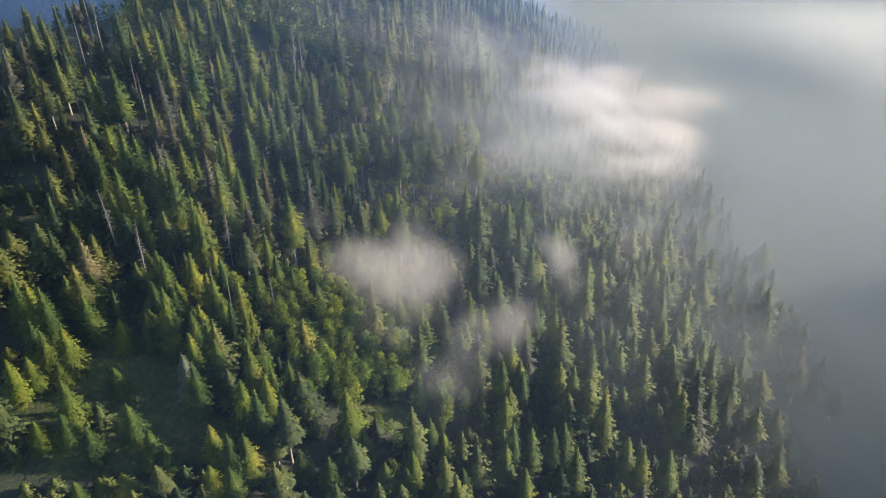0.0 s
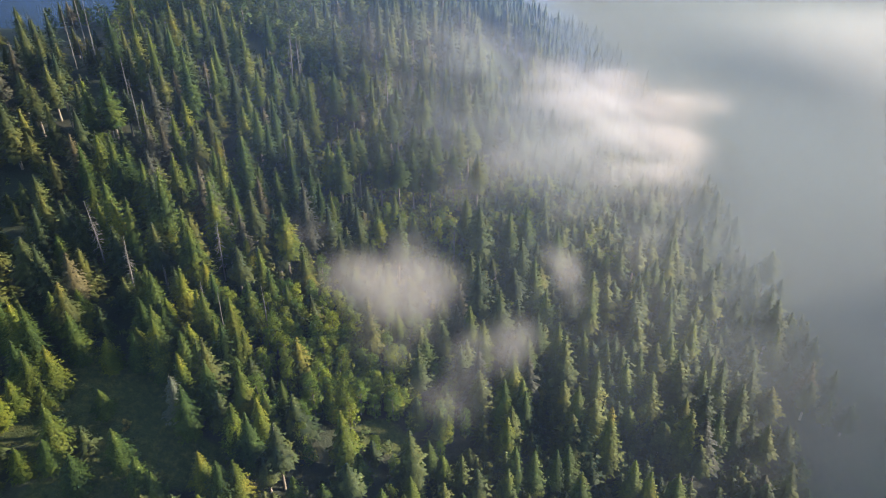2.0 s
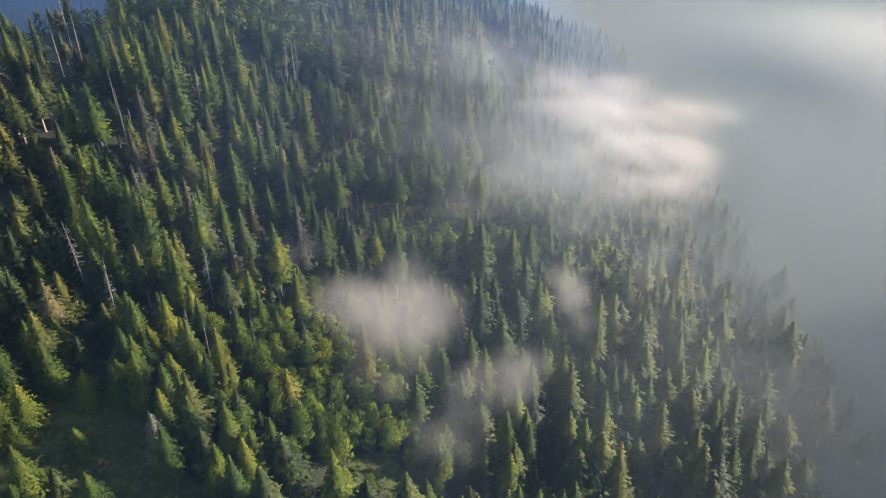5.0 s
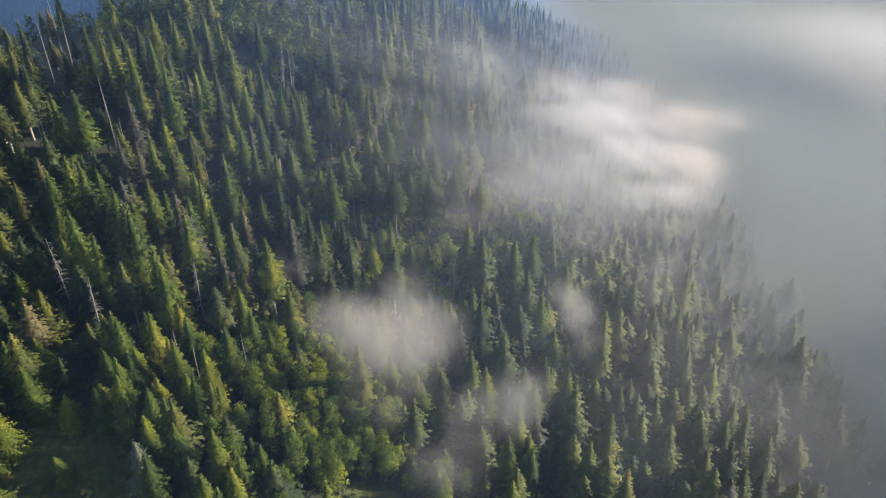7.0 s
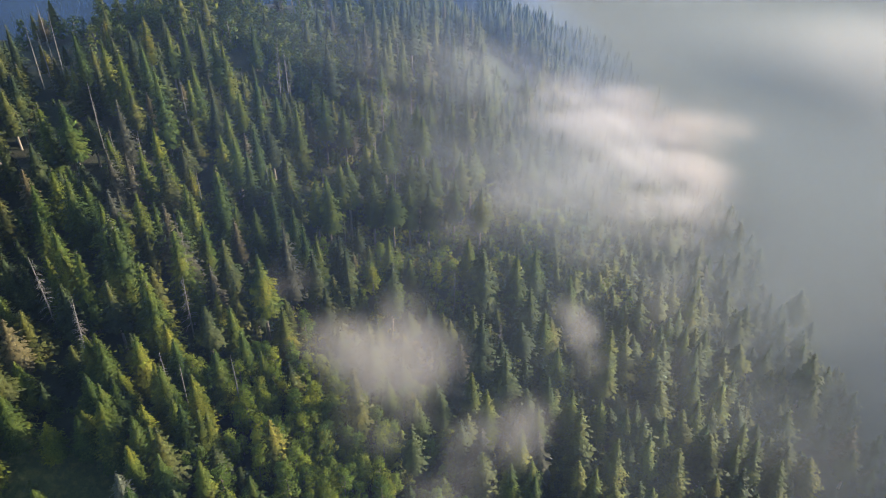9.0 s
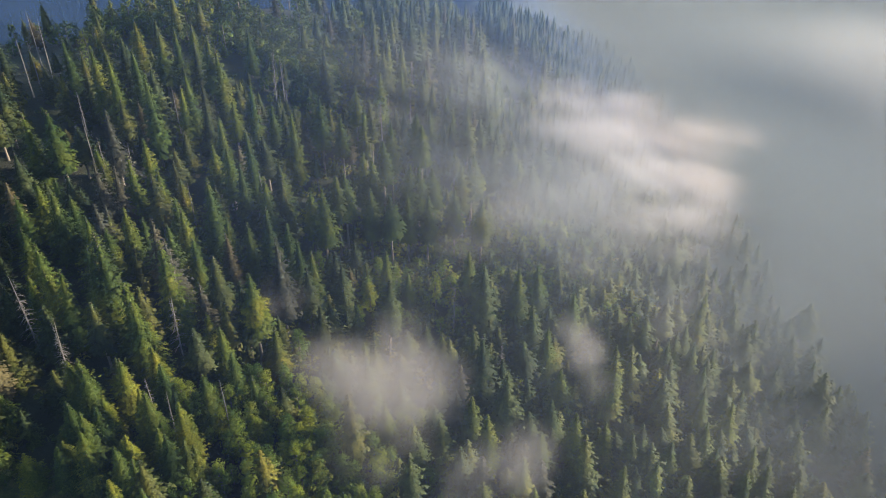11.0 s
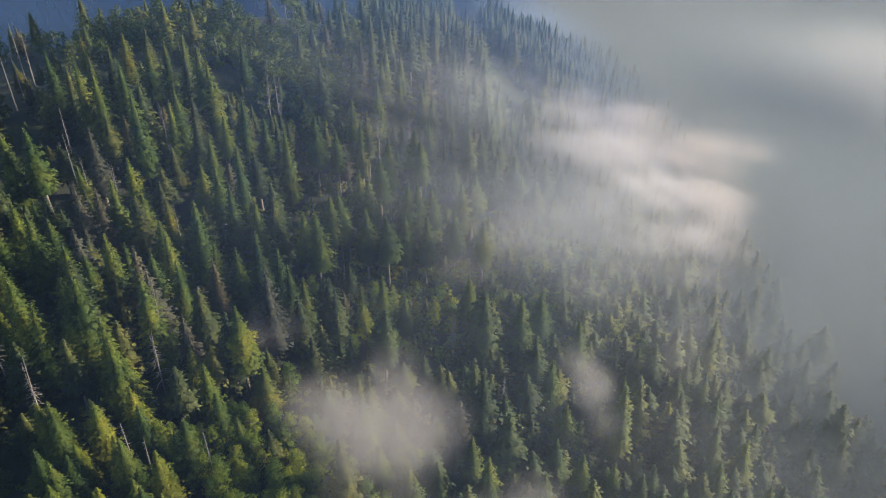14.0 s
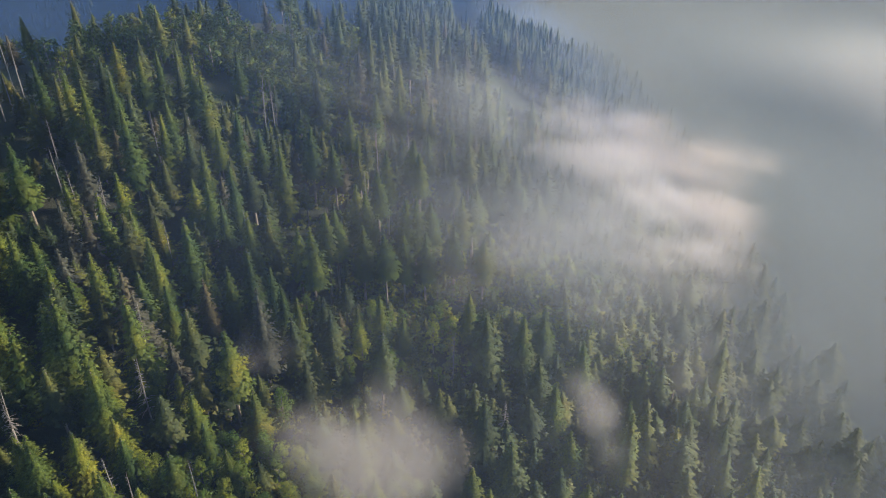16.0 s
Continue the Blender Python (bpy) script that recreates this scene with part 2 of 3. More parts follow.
def spruce_crown(rng, height, radius, base, whorls, per, sprays, gaps=0.05, size=0.62, taper=0.74):
    """Whorl on whorl of boughs round a thin dark core; some trees are fuller on one side."""
    pieces = []
    lean_az, lop = rng.uniform(0, 6.28), rng.uniform(0.0, 0.22)
    swell = rng.uniform(0, 6.28)
    for k in range(whorls):
        s = min(max((k + rng.uniform(-0.3, 0.3)) / (whorls - 1), 0), 1)
        z = height * (base + (0.985 - base) * s)
        r = 1.15 * radius * (1 - s) ** taper * (1.0 + 0.10 * math.sin(9.0 * s + swell)) + 0.22
        if s < 0.16:
            r *= 0.60 + 2.5 * s
        r *= rng.choice((0.70, 0.9, 1.0, 1.12, 1.28)) if s < 0.8 else 0.9 - 2.0 * (s - 0.8)
        turn = rng.uniform(0, 6.28)
        count = max(4, round(per * (0.55 + 0.6 * (1 - s))))
        for j in range(count):
            if rng.random() < gaps:
                continue
            az = turn + 2 * math.pi * j / count + rng.uniform(-0.4, 0.4)
            length = r * (1 + lop * math.cos(az - lean_az)) * rng.uniform(0.60, 1.22)
            droop = rng.uniform(0.15, 0.55) * (1.15 - 0.9 * s) + (-0.3 if s > 0.93 else 0)
            some = max(2, round(sprays * (0.45 + 0.75 * (1 - s))))
            pieces.append(bough(rng, np.array((0, 0, z + rng.uniform(-0.35, 0.35) * (s < 0.95))), az, length, droop, some, size * (0.45 + 0.65 * min(1, 1.6 * (1 - s)))))
    rings = [(0, 0, height * (base + 0.02 + (0.985 - base) * q)) for q in (0, 0.15, 0.4, 0.7, 0.9)]
    pieces.append(tube(rings, [radius * q for q in (0.10, 0.56, 0.44, 0.24, 0.06)], 7))
    return joined(pieces)


def spruce_trunk(rng, height):
    lean = rng.uniform(-0.012, 0.012)
    pts = [(lean * height * q, 0, height * q - 0.8 * (q == 0)) for q in (0, 0.25, 0.5, 0.75, 0.99)]
    return joined([tube(pts, [height * r for r in (0.0125, 0.0105, 0.008, 0.0045, 0.0008)], 7)])


def leafy_crown(rng, height, radius, base, clumps, leaves, size):
    """Uneven clumps of small leaf faces with gaps between them."""
    pieces = []
    for k in range(clumps):
        u = (k + 0.5) / clumps
        zc = height * (base + (0.93 - base) * u)
        reach = radius * math.sin(math.pi * min(0.97, 0.20 + 0.72 * u)) * rng.uniform(0.35, 0.8)
        az = k * 2.4 + rng.uniform(-0.5, 0.5)
        centre = np.array((reach * math.cos(az), reach * math.sin(az), zc))
        size_c = radius * rng.uniform(0.22, 0.48)
        verts, faces = [], []
        for _ in range(leaves):
            d = rng.normal(size=3)
            d /= np.linalg.norm(d)
            d[2] = d[2] * 0.9 + 0.15
            c = centre + d * size_c * rng.uniform(0.70, 1.08) * np.array((1, 1, 1.15))
            t = np.cross(d, rng.normal(size=3))
            t /= np.linalg.norm(t) + 1e-6
            b = np.cross(d, t) + d * rng.uniform(-0.5, 0.5)
            w = size * rng.uniform(0.7, 1.4)
            n = len(verts)
            verts += [c + t * w, c - 0.5 * t * w + 0.87 * b * w, c - 0.5 * t * w - 0.87 * b * w]
            faces.append((n, n + 1, n + 2))
        pieces.append((verts, faces))
    return joined(pieces)


def leafy_trunk(rng, height, radius):
    pieces = [tube([(0, 0, -0.5), (0.1, 0, height * 0.4), (0, 0.1, height * 0.85)], [height * 0.016, height * 0.011, height * 0.003], 6)]
    for k in range(6):
        az, z = k * 2.2 + rng.uniform(-0.4, 0.4), height * (0.28 + 0.09 * k)
        end = (radius * 0.6 * math.cos(az), radius * 0.6 * math.sin(az), z + height * 0.14)
        pieces.append(tube([(0, 0, z), end], [height * 0.006, height * 0.0015], 4))
    return joined(pieces)


def snag_trunk(rng, height):
    bend = rng.uniform(-0.03, 0.03, 2)
    pts = [(bend[0] * height * q * q, bend[1] * height * q * q, height * q - 0.8 * (q == 0)) for q in (0, 0.2, 0.4, 0.6, 0.8, 1)]
    return joined([tube(pts, [height * r for r in (0.0085, 0.0075, 0.0062, 0.0046, 0.0028, 0.0010)], 7)])


def snag_branches(rng, height, count, reach):
    pieces = []
    for k in range(count):
        s = rng.uniform(0.25, 0.97)
        az, length = rng.uniform(0, 6.28), reach * height * (1.08 - s) * rng.uniform(0.5, 1.1)
        z = height * s
        mid = (0.55 * length * math.cos(az), 0.55 * length * math.sin(az), z - 0.10 * length)
        end = (length * math.cos(az), length * math.sin(az), z - length * rng.uniform(0.25, 0.65))
        pieces.append(tube([(0, 0, z), mid, end], [0.065, 0.045, 0.015], 3))
    return joined(pieces)


def tree_thing(name, parts, label, category, group):
    """A tree as an Empty at its foot with its parts under it; parts: (name, mesh)."""
    ob = new(name)
    ob.empty_display_size = 0.5
    for kind, me in parts:
        child = part(kind, me, ob)
        if kind == "branches":
            tagged(child, kind="stuff")
    return tagged(ob, label, category, group)


rng = np.random.default_rng(11)
SPRUCE_H = 22.0
spruces = []
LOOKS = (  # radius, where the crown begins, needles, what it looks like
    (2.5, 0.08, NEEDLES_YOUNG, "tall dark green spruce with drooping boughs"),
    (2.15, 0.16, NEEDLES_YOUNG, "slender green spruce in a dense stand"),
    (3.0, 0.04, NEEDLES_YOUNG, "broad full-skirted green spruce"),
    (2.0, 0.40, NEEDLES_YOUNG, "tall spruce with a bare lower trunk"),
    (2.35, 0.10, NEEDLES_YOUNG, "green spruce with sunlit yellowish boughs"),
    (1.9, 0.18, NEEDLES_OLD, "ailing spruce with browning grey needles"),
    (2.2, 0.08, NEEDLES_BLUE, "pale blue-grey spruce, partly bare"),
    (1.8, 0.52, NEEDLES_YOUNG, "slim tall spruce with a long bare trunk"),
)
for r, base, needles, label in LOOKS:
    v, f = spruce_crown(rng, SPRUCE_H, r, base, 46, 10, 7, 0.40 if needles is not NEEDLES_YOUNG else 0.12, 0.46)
    f, n = outward(v, f)
    crown = mesh_of("crown", v, f, [needles], True, n)
    trunk = mesh_of("trunk", *spruce_trunk(rng, SPRUCE_H), [BARK])
    spruces.append(tree_thing("spruce", [("trunk", trunk), ("crown", crown)], label, "tree", "spruces on the hillside"))

BROAD_H = 10.0
broads = []
for r, base in ((1.75, 0.14), (2.05, 0.08), (1.5, 0.16)):
    v, f = leafy_crown(rng, BROAD_H, r, base, 24, 56, 0.15)
    f, n = outward(v, f, 0.45 * BROAD_H)
    crown = mesh_of("crown", v, f, [LEAVES], True, n)
    trunk = mesh_of("trunk", *leafy_trunk(rng, BROAD_H, r), [BARK])
    broads.append(tree_thing("broadleaf_tree", [("trunk", trunk), ("crown", crown)], "young bright green broadleaf tree with a rounded crown", "tree", "broadleaf trees on the slope"))

SNAG_H = 20.0
snags = []
for count, reach in ((14, 0.05), (46, 0.11), (70, 0.13)):
    trunk = mesh_of("trunk", *snag_trunk(rng, SNAG_H), [DEADWOOD])
    twigs = mesh_of("branches", *snag_branches(rng, SNAG_H, count, reach), [DEADWOOD])
    snags.append(tree_thing("dead_tree", [("trunk", trunk), ("branches", twigs)], "bleached standing dead conifer with bare branches" if count > 20 else "bare pale dead trunk with broken twigs", "dead tree", "dead trees in the stand"))


def plant(kind, x, y, height, own_height, turn, lean=0.0, used=set()):
    """Stands a tree on the slope; the first planting uses the model itself."""
    k = height / own_height
    w = 1.20 * (0.38 + 0.62 * k)
    m = pose(x, y, float(ground_height(x, y)) - 0.15, lean, 0, turn) @ Matrix.Diagonal((w, w, k, 1))
    if kind.name not in used:
        used.add(kind.name)
        kind.matrix_basis = m
        return kind
    ob = copy_thing(kind, m)
    ob.matrix_basis = m
    return ob


# ---------------------------------------------------------------- trees that stand out: x, y, height
CREST_TREES = [(-92.6, 176.6, 22), (-86.5, 176.4, 24), (-98.1, 211.0, 24), (-90.3, 208.3, 24), (-85.3, 205.9, 24), (-98.2, 229.2, 20), (-83.3, 215.7, 22), (-88.1, 230.8, 22), (-79.3, 224.3, 24), (-78.1, 233.5, 22), (-76.2, 241.7, 20), (-67.2, 226.6, 26), (-64.5, 226.2, 24), (-69.4, 213.7, 22), (-69.5, 208.3, 20), (-73.9, 198.6, 26), (-53.8, 217.1, 22), (-63.6, 255.6, 16), (-48.9, 219.2, 17), (-40.7, 207.3, 24), (-57.5, 211.9, 18), (-58.9, 203.3, 18), (-48.3, 190.8, 24), (-55.6, 186.8, 20), (-51.5, 184.5, 22), (-48.0, 180.3, 22), (-41.8, 177.8, 22), (-52.3, 169.7, 22), (-56.5, 155.5, 17)]
UPPER_TREES = [(-58.4, 166.2, 17), (-55.1, 160.8, 19), (-39.1, 165.6, 22), (-34.0, 163.2, 21), (-39.7, 187.0, 18), (-79.2, 157.2, 18), (-69.5, 172.1, 20), (-69.1, 181.1, 20), (-63.7, 171.3, 19), (-70.8, 151.7, 17), (-80.3, 180.4, 15), (-85.0, 161.6, 16), (-87.9, 158.6, 14), (-84.4, 167.9, 13), (-65.0, 156.1, 18), (-60.8, 176.4, 15), (-67.3, 152.2, 15), (-78.5, 161.7, 14), (-62.8, 158.6, 15), (-51.7, 154.8, 16), (-82.1, 148.8, 14), (-42.6, 163.4, 18), (-47.1, 163.2, 18)]
BROWNING_TREES = [(-80.1, 187.8, 20), (-74.2, 166.9, 20), (-71.8, 169.5, 18), (-72.5, 163.4, 12), (-53.6, 147.2, 20), (-33.7, 152.2, 24), (-46.1, 160.3, 16)]
TALL_TREES = [(-34.8, 216.2, 24), (-27.3, 235.4, 20), (-25.6, 181.1, 25), (-23.9, 183.0, 25), (-28.0, 175.6, 24), (-20.4, 194.4, 25), (-18.1, 192.7, 25), (-16.0, 201.1, 25), (-14.6, 211.5, 25), (-7.9, 217.0, 26), (-6.2, 212.6, 25), (-9.1, 192.9, 25), (-6.3, 193.5, 25), (-2.7, 195.3, 23), (-8.7, 184.8, 21), (-3.9, 185.9, 21), (5.3, 199.5, 23), (8.5, 206.5, 21), (3.0, 189.7, 21), (10.0, 186.8, 21), (-17.9, 182.3, 23), (-12.5, 180.5, 23), (-31.7, 179.0, 21), (-29.2, 217.4, 20)]
EDGE_TREES = [(-31.2, 159.8, 20), (-28.8, 161.1, 17), (-13.3, 170.0, 15), (-17.8, 168.6, 12), (6.4, 174.4, 15), (18.0, 167.8, 17), (22.9, 170.6, 17), (15.4, 248.1, 16), (24.9, 259.9, 16), (22.8, 224.8, 15), (8.2, 256.8, 16), (19.5, 287.3, 18), (16.1, 282.7, 18), (12.5, 271.8, 18), (22.9, 298.4, 9), (28.0, 304.0, 9), (32.2, 310.5, 8), (-4.6, 238.3, 18), (2.4, 242.7, 18), (0.6, 254.8, 18), (-24.2, 228.0, 18), (-21.5, 254.9, 18), (-14.5, 260.3, 20), (25.6, 200.2, 9), (-8.2, 169.6, 10)]
SHOULDER_TREES = [(-61.9, 135.1, 24), (-59.7, 135.2, 26), (-54.8, 131.2, 21), (-53.0, 128.8, 19), (-52.3, 129.5, 15), (-51.2, 139.9, 25), (-73.9, 134.7, 15), (-70.5, 134.6, 17), (-66.9, 133.0, 19), (-73.2, 138.8, 19), (-44.3, 137.3, 13), (-40.3, 132.7, 15), (-37.5, 128.6, 13), (-40.1, 120.7, 15), (-33.0, 125.1, 13), (-61.1, 119.4, 13), (-57.4, 116.7, 15), (-52.8, 119.7, 15), (-47.3, 115.1, 15), (-58.0, 112.0, 13), (-55.5, 110.6, 13), (-55.0, 113.4, 11), (-44.1, 110.3, 13), (-58.2, 106.5, 10), (-53.4, 106.0, 11), (-49.2, 108.7, 11), (-38.4, 108.9, 13), (-50.0, 125.6, 13), (-47.6, 122.5, 13), (-31.8, 136.3, 15)]
MEADOW_TREES = [(-82.9, 108.6, 14), (-78.8, 106.2, 15), (-76.2, 105.0, 15), (-76.6, 100.2, 12), (-73.7, 98.0, 12), (-70.8, 99.5, 12), (-72.0, 96.9, 6), (-75.9, 113.6, 10), (-71.5, 114.9, 10), (-69.7, 107.4, 12), (-63.4, 106.2, 8), (-75.8, 95.0, 9), (-77.6, 92.5, 11), (-66.5, 88.7, 12), (-55.4, 87.5, 10), (-66.5, 85.6, 8), (-61.2, 83.1, 9), (-70.6, 84.5, 7), (-51.3, 84.0, 9), (-48.3, 82.7, 8), (-53.9, 77.7, 7), (-60.7, 75.3, 7), (-58.0, 77.6, 5), (-40.7, 84.9, 12), (-37.7, 84.1, 12), (-35.0, 84.7, 12), (-40.1, 80.2, 9), (-37.0, 80.5, 9)]
FRONT_TREES = [(-32.2, 97.2, 14), (-37.3, 100.2, 14), (-41.5, 113.4, 16), (-48.4, 116.0, 14), (-42.0, 108.1, 15), (-59.3, 119.4, 14), (-58.7, 112.6, 12), (-55.2, 116.0, 10), (-54.3, 107.4, 13), (-57.5, 107.6, 10), (-48.1, 108.2, 13), (-39.6, 108.5, 14), (-30.0, 101.1, 12), (-18.4, 95.0, 16), (-15.5, 92.6, 10), (-5.3, 108.4, 9), (0.7, 111.9, 9), (-0.5, 106.2, 10), (-5.8, 90.1, 11), (-10.8, 86.4, 11), (-6.8, 87.2, 10), (-20.9, 85.7, 10), (-26.0, 86.1, 9), (-2.7, 99.3, 9), (0.1, 97.0, 9), (4.0, 90.8, 9), (-61.3, 96.2, 7)]
LOWER_TREES = [(12.9, 112.3, 16), (15.1, 118.3, 18), (17.3, 112.2, 14), (13.1, 104.9, 14), (18.1, 100.1, 13), (14.5, 99.4, 14), (25.8, 103.3, 13), (23.2, 102.1, 12), (12.5, 95.0, 13), (16.4, 92.5, 11), (40.8, 133.2, 15), (38.8, 131.6, 14), (48.2, 148.7, 15), (52.3, 157.2, 15), (55.2, 160.6, 16), (58.4, 164.0, 16), (59.8, 160.3, 15), (60.0, 153.1, 15), (56.3, 137.7, 15), (57.1, 133.0, 14), (70.8, 153.9, 12), (67.4, 137.0, 13), (71.4, 139.3, 12), (47.3, 132.4, 13), (33.3, 132.2, 14), (27.1, 132.4, 15), (25.3, 142.4, 15), (22.8, 136.0, 13), (19.6, 128.3, 13), (15.3, 119.1, 14), (17.4, 116.6, 13), (44.0, 161.9, 14), (56.9, 123.6, 11), (42.2, 118.5, 10)]
STANDING_OUT = (
    [(27, 96, 16), (42, 99, 16), (48, 100, 16), (39, 101, 16), (50, 104, 10), (35, 108, 20), (29, 115, 16), (63, 118, 16), (68, 120, 14), (34, 121, 18), (-4, 123, 12), (-5, 123, 14), (42, 125, 16), (-10, 126, 14), (9, 127, 16), (62, 128, 16), (-81, 129, 11), (6, 130, 16), (67, 130, 17), (36, 142, 23), (64, 144, 16), (58, 146, 16), (23, 152, 16), (39, 153, 14), (31, 164, 16), (67, 165, 12), (65, 173, 19), (70, 182, 16), (12, 200, 14), (81, 204, 16)],
    [(9, 220, 16), (9, 234, 8), (42, 251, 16), (24, 273, 16), (15, 310, 16), (22, 314, 16), (24, 322, 9), (10, 400, 18), (43, 504, 11)],
)
SNAGS = [(-113.5, 224, 22, 0), (-111.8, 224.5, 20, 0), (-118, 223, 17, 0), (-117, 226, 14, 0), (-85, 186, 17, 0), (-82, 185, 13, 1), (-53, 241, 19, 2), (-50.5, 242, 17, 2),
         (-45, 187, 16, 0), (-59, 176, 14, 0), (-71, 207, 18, 1), (-65, 124, 15, 2), (-37, 120, 14, 0), (-75, 184, 14, 2), (-45, 117, 12, 0), (-73, 245, 16, 1), (-32, 192, 14, 0)]
MORE_SNAGS = [(-19, 231, 18, 1), (-11, 246, 16, 1), (-73, 130, 17, 2), (-103, 185, 13, 0), (-52, 144, 19, 2), (-48, 118, 13, 1),
              (-50, 136, 15, 2), (-20, 208, 18, 1), (3, 162, 14, 2), (13, 147, 14, 2), (-92, 199, 15, 1)]

rng = np.random.default_rng(5)
taken = []
LISTED = ((CREST_TREES, (0, 1, 4, 0, 3)), (UPPER_TREES, (0, 1, 2, 4)), (BROWNING_TREES, (5,)), (TALL_TREES, (3, 3, 7)), (EDGE_TREES, (0, 1, 4)), (SHOULDER_TREES, (0, 4, 2, 4)),
          (MEADOW_TREES, (2, 2, 0)), (FRONT_TREES, (0, 2, 1, 4)), (LOWER_TREES, (0, 1, 2)))
for stand, looks in LISTED + tuple((stand, (0, 0, 1, 2, 4, 4)) for stand in STANDING_OUT):
    for x, y, h in stand:
        plant(spruces[rng.choice(looks)], x, y, h, SPRUCE_H, rng.uniform(0, 360), rng.uniform(-1.5, 1.5))
        taken.append((x, y))
plant(spruces[6], -48.5, 97.5, 12, SPRUCE_H, 40)
plant(spruces[3], -36, 140, 23, SPRUCE_H, 10)
for x, y, h in ((-34, 91, 15), (-37, 93, 14), (-33, 95, 14), (-46, 95, 13), (-48, 101, 13), (-45.5, 104, 14), (-49, 106, 13), (-43, 100, 14)):
    plant(spruces[0], x, y, h, SPRUCE_H, 37 * x)
for x, y, h, k in SNAGS + MORE_SNAGS:
    plant(snags[k], x, y, h * 1.08, SNAG_H, rng.uniform(0, 360), rng.uniform(-2, 2))
    taken.append((x, y))
taken = np.array(taken, float)


# ---------------------------------------------------------------- the rest of the forest
def clear_of(x, y, gap):
    return np.min(np.hypot(taken[:, 0] - x, taken[:, 1] - y)) > gap


def leafy_share(x, y):
    """How far broadleaf trees take the place of spruces."""
    s = 0.0
    for a, b, rx, ry, top in ((-20, 114, 20, 15, 0.97), (-35, 124, 12, 10, 0.75), (-85, 283, 50, 24, 0.97), (-48, 265, 26, 18, 0.9), (-12, 168, 14, 10, 0.6), (18, 190, 16, 10, 0.4), (-92, 225, 20, 12, 0.3), (-95, 110, 12, 14, 0.2)):
        s = max(s, top * math.exp(-((x - a) / rx) ** 2 - ((y - b) / ry) ** 2))
    return s


near_spruce, far_spruce, near_broad, far_broad = [], [], [], []
STEP = 5.2
for iy in range(int((560 - 62) / STEP)):
    for ix in range(int((165 + 165) / STEP)):
        x = -165 + STEP * (ix + 0.5 * (iy % 2)) + rng.uniform(-2.1, 2.1)
        y = 62 + STEP * iy + rng.uniform(-2.1, 2.1)
        draw, hgt, pick = rng.random(), rng.normal(), rng.random()
        if abs(x) > 75 + 0.42 * y or (x < -70 and y > 330) or (x > 114 and y > 120) or (x > 90 and y < 135) or y > 505:
            continue
        if ((x - 16) / 26) ** 2 + ((y - 196) / 20) ** 2 < 1 and draw < 0.85 or ((x - 41) / 7) ** 2 + ((y - 184) / 12) ** 2 < 1:
            continue
        if float(open_ground(x, y)) > 0.28 or not clear_of(x, y, 3.3) or (x < -50 and y < 106 and draw < 0.8):
            continue
        patchy = noise.noise(Vector((x * 0.035, y * 0.035, 3.0)))
        if draw < (0.40 if x > 10 and y < 225 else 0.16) + 0.25 * max(0, -patchy) + (0.40 if x < 5 and y > 143 else 0.0) + 0.0 + (0.05 if y > 255 and x > -40 else 0.0) + (0.30 if -16 < x < 56 and 156 < y < 222 else 0.0) + (0.30 if 2 < x < 58 and 170 < y < 214 else 0.0):
            continue
        if pick < leafy_share(x, y):
            h = max(4.5, 9.0 + 2.2 * hgt)
            (near_broad if y < 185 else far_broad).append((x, y, h))
        else:
            h = (13.0 if x < 10 and y < 140 else 14.5 if x >= 10 else 20.0) + (3.6 if x >= 10 or y < 140 else 5.0) * hgt + 4.0 * patchy
            if y > 245 and x > -40:
                h = (15.0 if x > 15 and y < 340 else 22.0) + 3.2 * hgt
                along = min(max((y - 352) / 75, -0.5), 1)
                if y > 352 and abs(x - (40 - 28 * along)) < 9:
                    continue
                if 308 < y < 400 and 0.055 < x / (y - 50) < 0.145:
                    if draw < 0.5:
                        continue
                    h = 5.0 + hgt
            if x < 5 and 140 < y < 252:
                h *= 0.66
            h = min(max(5.0, h), 28)
            if x > 66 and y < 200:
                h *= 0.82
            if y < 100 and x < -30:
                h *= 0.85
            if x < -40 and y > 238:
                if pick < 0.72:
                    continue
                h *= 0.62
            near = y < 138 and -100 < x < 85
            (near_spruce if near else far_spruce).append((x, y, h))

for a, b, rx, ry, count in ((-19, 115, 22, 16, 210), (-36, 124, 12, 10, 40), (-12, 168, 14, 8, 26), (-85, 285, 44, 16, 230), (-56, 272, 24, 16, 150), (-44, 255, 14, 10, 50)):
    for _ in range(count):
        u, v = rng.normal(size=2) * 0.55
        x, y = a + rx * u, b + ry * v
        if float(open_ground(x, y)) < 0.5:
            (near_broad if y < 185 else far_broad).append((x, y, rng.uniform(4.5, 10.5) if y < 185 else rng.uniform(3.5, 8.0)))

for x, y, h in near_spruce[:24]:
    k = rng.choice([0, 0, 1, 2, 4, 1, 3, 5], p=[.2, .2, .2, .1, .12, .1, .05, .03])
    plant(spruces[k], x, y, h, SPRUCE_H, rng.uniform(0, 360), rng.uniform(-2, 2))
for x, y, h in near_broad:
    plant(broads[rng.integers(3)], x, y, h, BROAD_H, rng.uniform(0, 360), rng.uniform(-3, 3))


